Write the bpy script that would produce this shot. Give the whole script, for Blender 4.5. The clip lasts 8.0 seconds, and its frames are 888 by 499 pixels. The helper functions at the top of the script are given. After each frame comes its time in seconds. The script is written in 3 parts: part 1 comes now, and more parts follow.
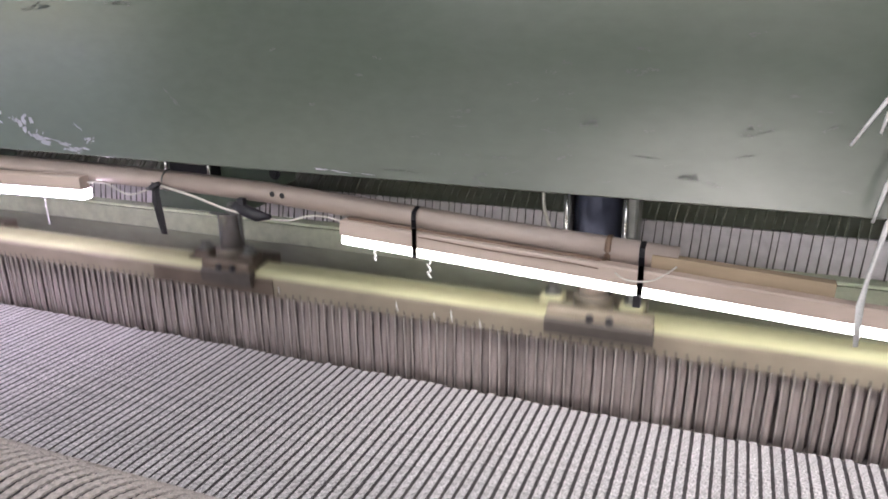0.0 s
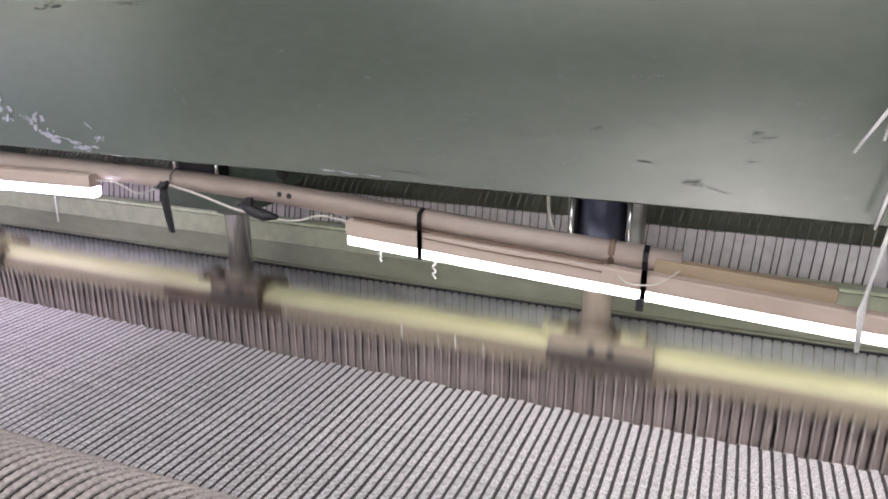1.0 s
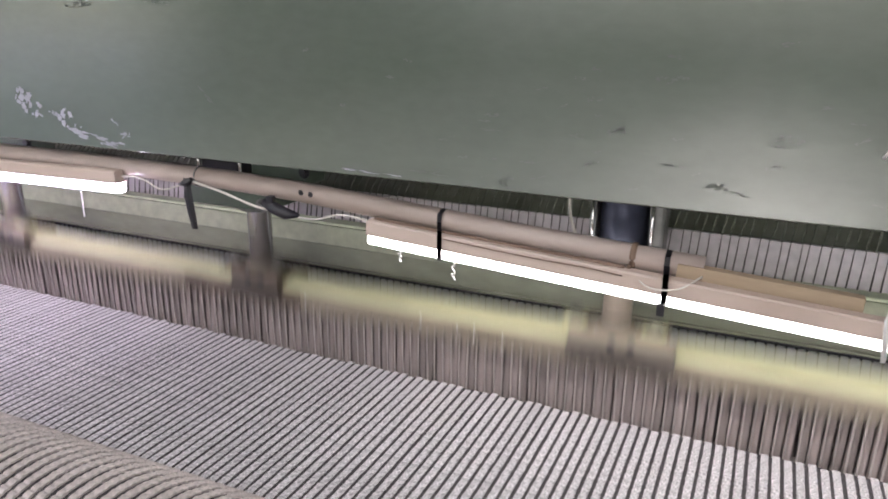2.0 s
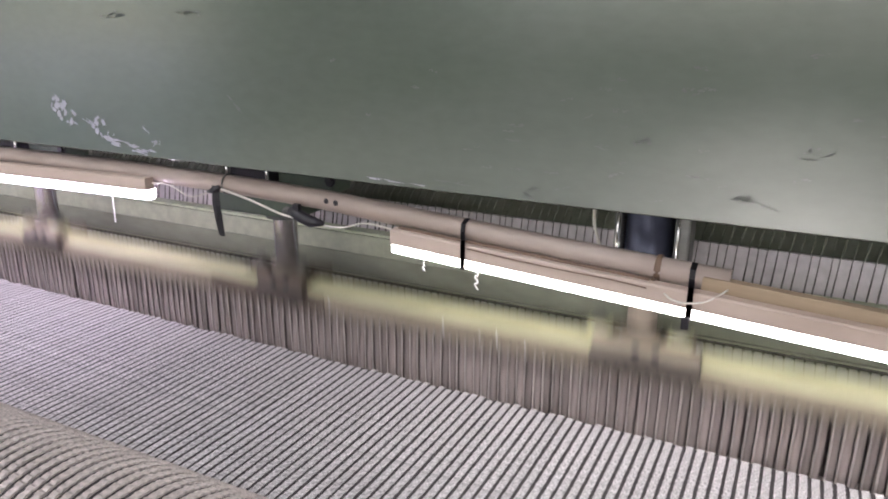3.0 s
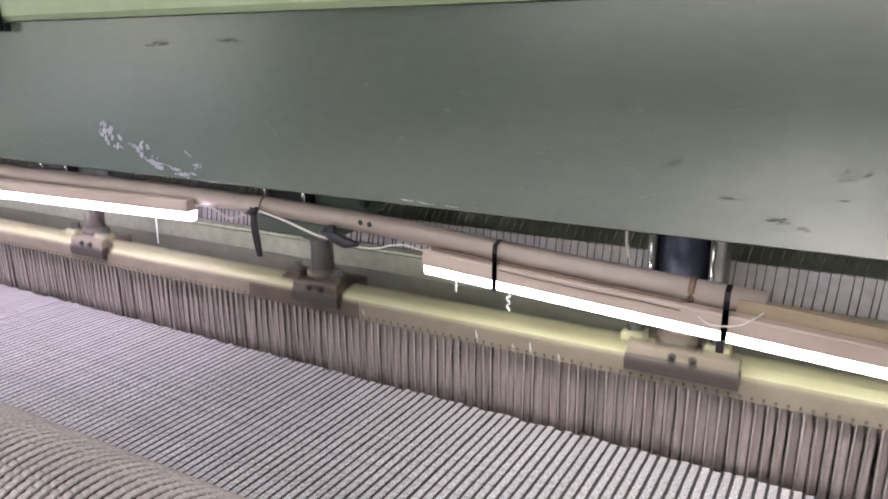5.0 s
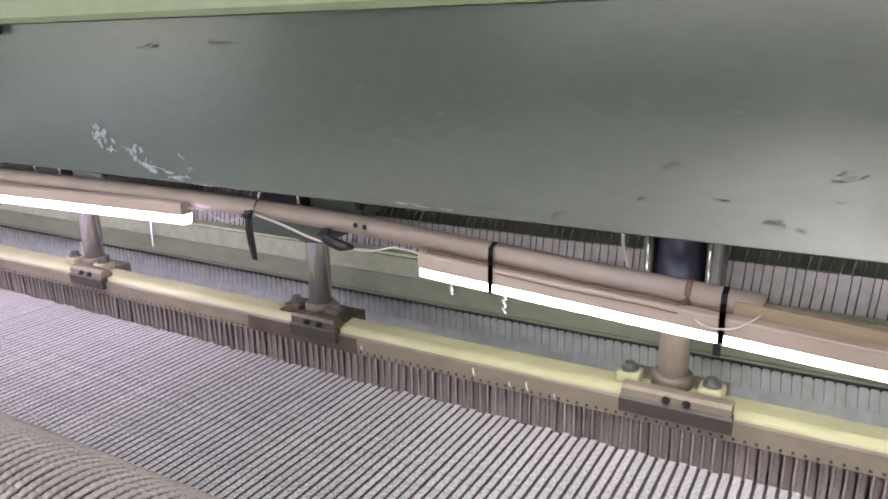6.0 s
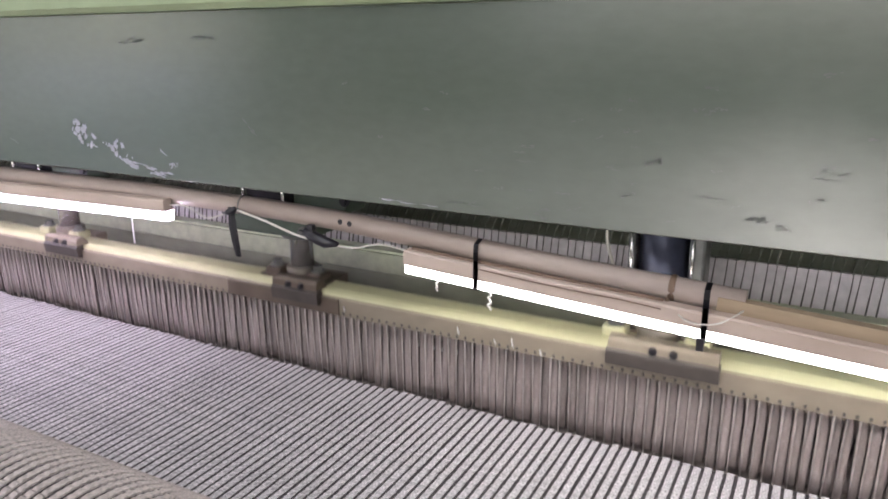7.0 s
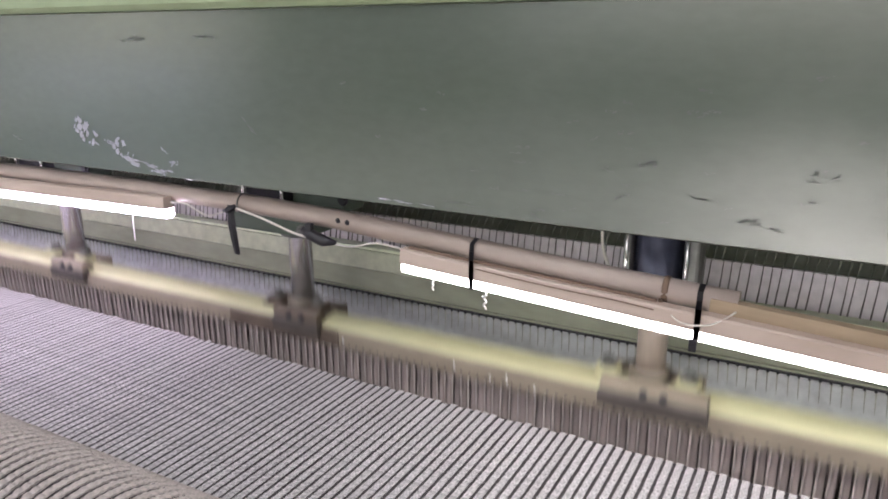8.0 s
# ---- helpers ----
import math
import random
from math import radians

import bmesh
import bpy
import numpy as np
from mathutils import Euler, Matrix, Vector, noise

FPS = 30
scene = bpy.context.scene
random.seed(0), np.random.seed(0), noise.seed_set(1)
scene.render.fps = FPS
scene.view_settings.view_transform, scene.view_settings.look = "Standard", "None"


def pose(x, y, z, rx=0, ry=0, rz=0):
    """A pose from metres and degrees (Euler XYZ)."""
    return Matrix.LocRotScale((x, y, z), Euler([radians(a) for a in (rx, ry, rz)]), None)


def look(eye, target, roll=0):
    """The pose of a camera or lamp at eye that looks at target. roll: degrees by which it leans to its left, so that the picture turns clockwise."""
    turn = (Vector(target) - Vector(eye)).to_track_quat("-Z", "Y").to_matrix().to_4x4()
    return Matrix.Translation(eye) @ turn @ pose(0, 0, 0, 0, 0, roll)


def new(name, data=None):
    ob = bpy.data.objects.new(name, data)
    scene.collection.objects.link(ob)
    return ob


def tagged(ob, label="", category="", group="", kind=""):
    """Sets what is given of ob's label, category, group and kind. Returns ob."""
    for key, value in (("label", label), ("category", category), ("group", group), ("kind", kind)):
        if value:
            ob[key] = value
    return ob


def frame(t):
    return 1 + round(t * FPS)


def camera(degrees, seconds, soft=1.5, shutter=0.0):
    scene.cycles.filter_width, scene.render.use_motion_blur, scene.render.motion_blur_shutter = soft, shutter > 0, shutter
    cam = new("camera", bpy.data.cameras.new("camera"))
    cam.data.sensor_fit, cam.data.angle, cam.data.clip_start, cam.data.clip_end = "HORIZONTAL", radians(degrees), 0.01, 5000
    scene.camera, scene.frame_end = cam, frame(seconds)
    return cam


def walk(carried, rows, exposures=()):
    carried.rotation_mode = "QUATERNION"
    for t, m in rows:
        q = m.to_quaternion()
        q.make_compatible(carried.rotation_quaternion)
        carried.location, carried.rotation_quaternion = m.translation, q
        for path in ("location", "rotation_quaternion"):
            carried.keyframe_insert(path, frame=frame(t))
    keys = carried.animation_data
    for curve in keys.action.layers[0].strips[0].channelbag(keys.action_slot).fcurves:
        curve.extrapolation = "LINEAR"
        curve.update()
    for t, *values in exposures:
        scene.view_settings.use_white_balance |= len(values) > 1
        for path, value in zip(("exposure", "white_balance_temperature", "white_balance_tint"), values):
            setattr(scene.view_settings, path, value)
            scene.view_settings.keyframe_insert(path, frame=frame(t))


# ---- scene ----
cam = camera(62.9, 8.0, soft=1.8, shutter=0.75)
PATH = [
    (0, (0.384, -0.753, 0.184), (-0.326, 1.013, -0.43), -0.5),
    (0.5, (0.386, -0.753, 0.187), (-0.324, 1.013, -0.427), -0.4),
    (1, (0.386, -0.76, 0.185), (-0.336, 1.004, -0.422), 0.1),
    (1.5, (0.387, -0.758, 0.184), (-0.362, 0.994, -0.424), 0.4),
    (3, (0.392, -0.756, 0.185), (-0.456, 0.959, -0.396), 0.6),
    (3.5, (0.396, -0.759, 0.181), (-0.493, 0.943, -0.376), 0.5),
    (4, (0.4, -0.76, 0.183), (-0.519, 0.93, -0.362), 0.2),
    (4.5, (0.403, -0.758, 0.187), (-0.545, 0.92, -0.35), -0.1),
    (6, (0.404, -0.743, 0.201), (-0.548, 0.926, -0.353), -0.9),
    (6.5, (0.402, -0.743, 0.203), (-0.523, 0.939, -0.359), -0.8),
    (7, (0.401, -0.746, 0.2), (-0.507, 0.946, -0.361), -0.5),
    (7.5, (0.405, -0.747, 0.197), (-0.498, 0.949, -0.36), -0.2),
    (8, (0.412, -0.747, 0.201), (-0.505, 0.94, -0.36), -0.1),
]
walk(cam, [(t, look(eye, target, roll)) for t, eye, target, roll in PATH],
     exposures=((0, 1.5, 6400, 14), (8, 1.5, 6400, 14)))

# ---- light ----
world = bpy.data.worlds.new("world")
scene.world = world
world.use_nodes = True
sky = world.node_tree.nodes.new("ShaderNodeTexSky")
sky.sky_type, sky.sun_disc, sky.sun_elevation, sky.sun_rotation = "NISHITA", False, radians(30), radians(180)
world.node_tree.links.new(sky.outputs[0], world.node_tree.nodes["Background"].inputs[0])
world.node_tree.nodes["Background"].inputs[1].default_value = 0.15
sun = bpy.data.lights.new("sun", "SUN")
sun.energy, sun.angle, sun.color = 5.0, radians(0.6), (1.0, 0.95, 0.88)
new("sun", sun).matrix_world = look((0, -10, 5.8), (0, 0, 0))

FILL_POWER = 17.0     # each ceiling light added out of view as fill, watts
TUBE_GLOW = 5.4       # the two service tubes under the beam
FILL_LIGHTS = [(-3.4, -2.2), (0.6, -2.6), (-1.4, -5.0), (2.6, -5.0)]


# ---- materials ----
def material(name, base, rough=0.5, metal=0.0, spots=None, spot_scale=6.0, spot_amount=0.4, grain=60.0, grain_amount=0.12,
             bump=0.1, bump_scale=200.0, stretch=(1, 1, 1), rough_vary=0.12, per_piece=0.0, coat=0.0):
    m = bpy.data.materials.new(name)
    m.use_nodes = True
    nt = m.node_tree
    b = nt.nodes["Principled BSDF"]
    tc = nt.nodes.new("ShaderNodeTexCoord")
    mp = nt.nodes.new("ShaderNodeMapping")
    mp.inputs["Scale"].default_value = stretch
    nt.links.new(tc.outputs["Object"], mp.inputs[0])

    def noise_tex(scale, detail):
        n = nt.nodes.new("ShaderNodeTexNoise")
        n.inputs["Scale"].default_value, n.inputs["Detail"].default_value = scale, detail
        nt.links.new(mp.outputs[0], n.inputs["Vector"])
        return n

    big, small = noise_tex(spot_scale, 6), noise_tex(grain, 4)
    ramp = nt.nodes.new("ShaderNodeValToRGB")
    ramp.color_ramp.elements[0].position, ramp.color_ramp.elements[1].position = 0.32, 0.78
    nt.links.new(big.outputs["Fac"], ramp.inputs[0])
    amount = nt.nodes.new("ShaderNodeMath")
    amount.operation = "MULTIPLY"
    amount.inputs[1].default_value = spot_amount
    nt.links.new(ramp.outputs[0], amount.inputs[0])
    mix = nt.nodes.new("ShaderNodeMix")
    mix.data_type = "RGBA"
    mix.inputs["A"].default_value = (*base, 1)
    mix.inputs["B"].default_value = (*(spots or [c * 0.6 for c in base]), 1)
    nt.links.new(amount.outputs[0], mix.inputs["Factor"])
    hsv = nt.nodes.new("ShaderNodeHueSaturation")
    rng = nt.nodes.new("ShaderNodeMapRange")
    rng.inputs["To Min"].default_value, rng.inputs["To Max"].default_value = 1 - grain_amount, 1 + grain_amount
    rng.inputs["From Min"].default_value, rng.inputs["From Max"].default_value = 0.3, 0.7
    nt.links.new(small.outputs["Fac"], rng.inputs["Value"])
    value = rng.outputs[0]
    if per_piece:
        info = nt.nodes.new("ShaderNodeObjectInfo")
        r2 = nt.nodes.new("ShaderNodeMapRange")
        r2.inputs["To Min"].default_value, r2.inputs["To Max"].default_value = 1 - per_piece, 1 + per_piece
        nt.links.new(info.outputs["Random"], r2.inputs["Value"])
        mul = nt.nodes.new("ShaderNodeMath")
        mul.operation = "MULTIPLY"
        nt.links.new(value, mul.inputs[0])
        nt.links.new(r2.outputs[0], mul.inputs[1])
        value = mul.outputs[0]
    nt.links.new(value, hsv.inputs["Value"])
    nt.links.new(mix.outputs["Result"], hsv.inputs["Color"])
    nt.links.new(hsv.outputs[0], b.inputs["Base Color"])
    rr = nt.nodes.new("ShaderNodeMapRange")
    rr.inputs["To Min"].default_value, rr.inputs["To Max"].default_value = max(0.03, rough - rough_vary), min(1, rough + rough_vary)
    nt.links.new(big.outputs["Fac"], rr.inputs["Value"])
    nt.links.new(rr.outputs[0], b.inputs["Roughness"])
    b.inputs["Metallic"].default_value = metal
    b.inputs["Coat Weight"].default_value = coat
    if bump:
        fine = noise_tex(bump_scale, 3)
        bp = nt.nodes.new("ShaderNodeBump")
        bp.inputs["Strength"].default_value, bp.inputs["Distance"].default_value = bump, 0.002
        nt.links.new(fine.outputs["Fac"], bp.inputs["Height"])
        nt.links.new(bp.outputs[0], b.inputs["Normal"])
    return m


def glow(name, colour, strength):
    m = bpy.data.materials.new(name)
    m.use_nodes = True
    b = m.node_tree.nodes["Principled BSDF"]
    b.inputs["Base Color"].default_value = (0.8, 0.8, 0.8, 1)
    b.inputs["Emission Color"].default_value = (*colour, 1)
    b.inputs["Emission Strength"].default_value = strength
    return m


BEAM_PAINT = material("beam_paint", (0.072, 0.092, 0.070), 0.22, 0.0, (0.06, 0.072, 0.06), 5.0, 0.4, 40, 0.06, 0.05, 30, (1, 1, 2.2), 0.1)
PANEL_PAINT = material("panel_paint", (0.30, 0.36, 0.22), 0.45, 0.0, None, 4, 0.2, 30, 0.05, 0.04, 60)
REAR_PAINT = material("rear_paint", (0.25, 0.27, 0.21), 0.5, 0.0, None, 10, 0.4)
DARK_GREEN = material("dark_green_paint", (0.09, 0.12, 0.09), 0.45, 0.0, (0.045, 0.055, 0.045), 14, 0.5)
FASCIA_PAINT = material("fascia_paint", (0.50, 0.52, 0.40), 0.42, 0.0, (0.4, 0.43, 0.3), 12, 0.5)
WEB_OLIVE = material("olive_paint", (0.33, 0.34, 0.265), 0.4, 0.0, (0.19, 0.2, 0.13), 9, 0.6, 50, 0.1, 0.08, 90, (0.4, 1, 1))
# flange green lightened so it looks lit although the tube shadows it
LIT_LEDGE = material("lit_ledge", (0.70, 0.76, 0.56), 0.4, 0.0, (0.5, 0.54, 0.4), 12, 0.4)
STEEL = material("bright_steel", (0.78, 0.76, 0.74), 0.2, 1.0, (0.55, 0.53, 0.51), 14, 0.15, 120, 0.08, 0.04, 300, (1, 1, 0.3))
BLUE_STEEL = material("oiled_steel", (0.05, 0.055, 0.085), 0.36, 0.6, (0.02, 0.02, 0.03), 20, 0.5)
GREY_IRON = material("grey_iron", (0.22, 0.22, 0.21), 0.45, 0.5, (0.1, 0.1, 0.095), 18, 0.6)
BLACK = material("black_plastic", (0.018, 0.016, 0.022), 0.4)
ROD_STEEL = material("push_rod_steel", (0.66, 0.56, 0.48), 0.34, 0.35, (0.6, 0.53, 0.48), 14, 0.3, 120, 0.08, 0.04, 300, (1, 1, 0.3))
FACE_STRIP = material("strip_metal", (0.265, 0.222, 0.172), 0.45, 0.0, (0.16, 0.13, 0.1), 14, 0.6, 60, 0.1, 0.08, 120, (0.5, 1, 1))
BAR_METAL = material("bar_enamel", (0.54, 0.535, 0.33), 0.42, 0.0, (0.38, 0.34, 0.2), 10, 0.5, 50, 0.08, 0.08, 120, (0.4, 1, 1))
CLAMP_METAL = material("clamp_metal", (0.20, 0.17, 0.135), 0.42, 0.1, (0.12, 0.1, 0.08), 25, 0.6)
CHROME = material("chromed_rod", (0.84, 0.82, 0.84), 0.24, 0.8, (0.6, 0.58, 0.58), 14, 0.2, 120, 0.06, 0.02, 300, (1, 1, 0.3), 0.05)
BROWN_CLAMP = material("brown_clamp", (0.15, 0.115, 0.09), 0.4, 0.3, (0.07, 0.05, 0.04), 30, 0.7)
SHADED_JAW = material("shaded_jaw", (0.07, 0.058, 0.052), 0.45, 0.1, (0.06, 0.05, 0.045), 25, 0.6)
NEEDLE_STEEL = material("needle_steel", (0.60, 0.54, 0.52), 0.36, 0.5, (0.2, 0.18, 0.16), 30, 0.5, 160, 0.1, 0, 1, (1, 1, 1), 0.1, 0.18)
YARN_TAUPE = material("taupe_yarn", (0.33, 0.275, 0.265), 0.75, 0.0, (0.2, 0.17, 0.16), 40, 0.5, 400, 0.2, 0.3, 600, (1, 1, 1), 0.1, 0.2)
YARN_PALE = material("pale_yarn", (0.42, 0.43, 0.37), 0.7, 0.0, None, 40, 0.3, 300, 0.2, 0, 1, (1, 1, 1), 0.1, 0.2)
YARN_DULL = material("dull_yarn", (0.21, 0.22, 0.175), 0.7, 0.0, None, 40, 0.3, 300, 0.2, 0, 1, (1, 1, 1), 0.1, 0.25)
YARN_SHADED = material("shaded_yarn", (0.10, 0.095, 0.09), 0.7, 0.0, None, 40, 0.3, 300, 0.2, 0, 1, (1, 1, 1), 0.1, 0.3)
ROW_YARN = material("row_yarn", (0.68, 0.64, 0.665), 0.7, 0.0, (0.5, 0.475, 0.48), 14, 0.5, 420, 0.5, 1.0, 560, (1, 1, 1), 0.1, 0.06)
# near black: the shade in the gaps between rows is put into this colour
GAP_SHADE = material("gap_shade_cloth", (0.065, 0.056, 0.06), 0.85, 0.0, None, 20, 0.3, 300, 0.2, 0.4, 500)
PINK_TUBE = material("pinkish_plastic", (0.52, 0.43, 0.385), 0.42, 0.0, (0.2, 0.15, 0.12), 16, 0.75, 60, 0.1, 0.06, 80, (0.25, 1, 1))
LAMP_BODY = material("lamp_body", (0.60, 0.485, 0.42), 0.5, 0.0, (0.40, 0.30, 0.24), 11, 0.6, 50, 0.05, 0.03, 90, (0.3, 1, 1))
WOOD = material("batten_wood", (0.36, 0.275, 0.19), 0.6, 0.0, (0.28, 0.18, 0.1), 10, 0.6, 70, 0.15, 0.2, 120, (0.12, 1, 1))
PLATE_PINK = material("guide_plate_paint", (0.68, 0.63, 0.66), 0.5, 0.0, (0.52, 0.48, 0.5), 12, 0.4)
PLATE_GREY = material("back_plate_steel", (0.68, 0.70, 0.70), 0.26, 0.0, (0.54, 0.56, 0.56), 8, 0.5)
WHITE_CABLE = material("white_cable", (0.72, 0.68, 0.62), 0.5, 0.0, None, 30, 0.3)
WHITE_CORD = material("white_cord", (0.78, 0.76, 0.75), 0.6, 0.0, None, 60, 0.2, 400, 0.1, 0.3, 500)
CONCRETE = material("hall_floor_concrete", (0.56, 0.56, 0.54), 0.3, 0.0, None, 1.2, 0.4, 20, 0.1)
# unseen yard, tinted bluish to give the beam a lavender reflection
YARD = material("bluish_yard", (0.50, 0.50, 0.58), 0.7, 0.0, None, 0.6, 0.3, 8, 0.1)
HALL_WALL = material("hall_wall_paint", (0.62, 0.63, 0.62), 0.8, 0.0, None, 0.8, 0.2, 10, 0.05)
BEAM_PAINT.node_tree.nodes["Principled BSDF"].inputs["Specular IOR Level"].default_value = 0.95
DARK_SCUFF = material("dark_scuff", (0.034, 0.042, 0.034), 0.5, 0.0, (0.06, 0.075, 0.058), 60, 0.8)
DARK_SCUFF.node_tree.nodes["Principled BSDF"].inputs["Specular IOR Level"].default_value = 0.6
PALE_GLARE = material("pale_glare", (0.44, 0.43, 0.51), 0.35, 0.0, (0.26, 0.26, 0.29), 90, 0.8)
ROLL_YARN = material("roll_yarn", (0.70, 0.62, 0.61), 0.75, 0.0, (0.46, 0.39, 0.38), 18, 0.5, 260, 0.22, 0.5, 420, (1, 1, 1), 0.1, 0.06)
TUBE = glow("tube_light", (1.0, 0.98, 0.92), TUBE_GLOW)
COOL_TUBE = glow("cool_tube_light", (1.0, 0.87, 1.12), TUBE_GLOW * 1.2)
FILL_GLOW = glow("fill_glow", (0.96, 0.98, 1.0), 3.0)


# ---- mesh helpers ----
def box(bm, x0, x1, y0, y1, z0, z1, bevel=0.0):
    vs = [bm.verts.new((x, y, z)) for x in (x0, x1) for y in (y0, y1) for z in (z0, z1)]
    fs = [bm.faces.new([vs[i] for i in q]) for q in ((0, 1, 3, 2), (4, 6, 7, 5), (0, 4, 5, 1), (2, 3, 7, 6), (0, 2, 6, 4), (1, 5, 7, 3))]
    if bevel:
        es = list({e for f in fs for e in f.edges})
        bmesh.ops.bevel(bm, geom=es, offset=bevel, segments=2, affect="EDGES", profile=0.5)
    return bm


def sweep(bm, points, radius, sides=10, flat=1.0, caps=True):
    """A round or flattened bar along points; radius a number or one per point."""
    pts = [Vector(p) for p in points]
    rings = []
    for i, p in enumerate(pts):
        d = (pts[min(i + 1, len(pts) - 1)] - pts[max(i - 1, 0)]).normalized()
        side = d.cross(Vector((0, 0, 1)))
        if side.length < 0.05:
            side = Vector((1, 0, 0))
        side.normalize()
        up = side.cross(d).normalized()
        r = radius[i] if isinstance(radius, (list, tuple)) else radius
        rings.append([bm.verts.new(p + side * (r * math.cos(a)) + up * (r * flat * math.sin(a)))
                      for a in (2 * math.pi * k / sides for k in range(sides))])
    for a, b in zip(rings, rings[1:]):
        for k in range(sides):
            f = bm.faces.new((a[k], a[(k + 1) % sides], b[(k + 1) % sides], b[k]))
            f.smooth = True
    if caps:
        bm.faces.new(rings[0][::-1])
        bm.faces.new(rings[-1])
    return bm


def lathe_z(bm, x, y, profile, sides=24):
    """A turned body round a vertical axis; profile of (radius, z)."""
    rings = [[bm.verts.new((x + r * math.cos(2 * math.pi * k / sides), y + r * math.sin(2 * math.pi * k / sides), z)) for k in range(sides)]
             for r, z in profile]
    for a, b in zip(rings, rings[1:]):
        for k in range(sides):
            f = bm.faces.new((a[k], a[(k + 1) % sides], b[(k + 1) % sides], b[k]))
            f.smooth = True
    bm.faces.new(rings[0][::-1])
    bm.faces.new(rings[-1])
    return bm


def prism(bm, section, x0, x1):
    """A section of (y, z) drawn out along x."""
    a = [bm.verts.new((x0, y, z)) for y, z in section]
    b = [bm.verts.new((x1, y, z)) for y, z in section]
    n = len(section)
    for k in range(n):
        bm.faces.new((a[k], a[(k + 1) % n], b[(k + 1) % n], b[k]))
    bm.faces.new(a[::-1])
    bm.faces.new(b)
    return bm


def hex_bolt(bm, x, y, z, axis, r=0.006, h=0.005):
    """A hexagon head with a washer, pointing along axis 'y' (to -y) or 'z'."""
    for rr, h0, h1, n in ((r * 1.5, 0, h * 0.25, 14), (r, h * 0.25, h, 6)):
        rings = []
        for hh in (h0, h1):
            ring = []
            for k in range(n):
                c, s = rr * math.cos(2 * math.pi * k / n), rr * math.sin(2 * math.pi * k / n)
                ring.append(bm.verts.new((x + c, y - hh, z + s) if axis == "y" else (x + c, y + s, z + hh)))
            rings.append(ring)
        for k in range(n):
            bm.faces.new((rings[0][k], rings[0][(k + 1) % n], rings[1][(k + 1) % n], rings[1][k]))
        bm.faces.new(rings[1])
        bm.faces.new(rings[0][::-1])
    return bm


def data_of(name, bm, mat):
    bmesh.ops.recalc_face_normals(bm, faces=bm.faces)
    me = bpy.data.meshes.new(name)
    bm.to_mesh(me)
    bm.free()
    me.materials.append(mat)
    return me


def thing(name, bm, mat, label, category, kind="", group=""):
    return tagged(new(name, data_of(name, bm, mat)), label, category, group, kind)


def empty(name, label, category, at=(0, 0, 0), kind="", group=""):
    ob = new(name)
    ob.location = at
    return tagged(ob, label, category, group, kind)


def part(name, bm, mat, parent, label=""):
    ob = new(name, data_of(name, bm, mat))
    ob.parent = parent
    return tagged(ob, label)


def B():
    return bmesh.new()


X0, X1 = -1.75, 0.95       # the stretch of the machine that is built
GAUGE = 0.0127             # spacing of needles and tuft rows
FABRIC_Z = -0.308


# ---- the hall ----
thing("floor", box(B(), -21, 6, -12, 5, -1.25, -1.15), CONCRETE, "grey concrete factory hall floor", "floor", "structure")
thing("ceiling", box(B(), -21, 6, -12, 5, 4.6, 4.7), HALL_WALL, "pale factory hall ceiling", "ceiling", "structure")
thing("ground", box(B(), -300, 300, -300, 300, -1.40, -1.27), YARD, "added yard ground out of view, tinted bluish for the beam's reflection", "ground", "structure")
thing("wall_north", box(B(), -21, 6, 5, 5.15, -1.25, 4.7), HALL_WALL, "pale painted factory hall wall", "wall", "structure")
thing("wall_east", box(B(), 6, 6.15, -12, 5, -1.25, 4.7), HALL_WALL, "pale painted factory hall wall", "wall", "structure")


def opened_wall(name, at, lo, hi, openings, z1):
    """A hall wall along x with openings added through it to let in light."""
    bm = B()
    box(bm, lo, hi, at - 0.15, at, z1, 4.7)
    edge = lo
    for o0, o1, z0 in openings:
        box(bm, edge, o0, at - 0.15, at, -1.25, z1)
        box(bm, o0, o1, at - 0.15, at, -1.25, z0)
        edge = o1
    box(bm, edge, hi, at - 0.15, at, -1.25, z1)
    thing(name, bm, HALL_WALL, "pale hall wall out of view, with openings added to light the beam", "wall", "structure")


# unseen openings, added and placed for the bright patches reflected in the beam
opened_wall("wall_south", -12, -21, 6, [(-20.5, -12.0, -1.14), (-5.5, 3.3, 1.3)], 4.3)
thing("wall_west", box(B(), -21.15, -21, -12, 5, -1.25, 4.7), HALL_WALL, "pale painted factory hall wall", "wall", "structure")


# unseen ceiling lights, added to fill the hall with light
def fill_light(x, y):
    e = empty("fill_fixture", "added fill light in a white ceiling fixture, out of view", "ceiling light", (x, y, 4.5), group="hall lights")
    part("housing", box(B(), -0.8, 0.8, -0.15, 0.15, 0.02, 0.1, 0.01), HALL_WALL, e)
    part("diffuser", box(B(), -0.78, 0.78, -0.13, 0.13, 0.0, 0.018), FILL_GLOW, e)
    lamp = bpy.data.lights.new("fill_lamp", "AREA")
    lamp.shape, lamp.size, lamp.size_y, lamp.energy, lamp.color = "RECTANGLE", 1.5, 0.25, FILL_POWER, (0.97, 0.98, 1.0)
    new("fill_lamp", lamp).matrix_world = pose(x, y, 4.48)


for lx, ly in FILL_LIGHTS:
    fill_light(lx, ly)


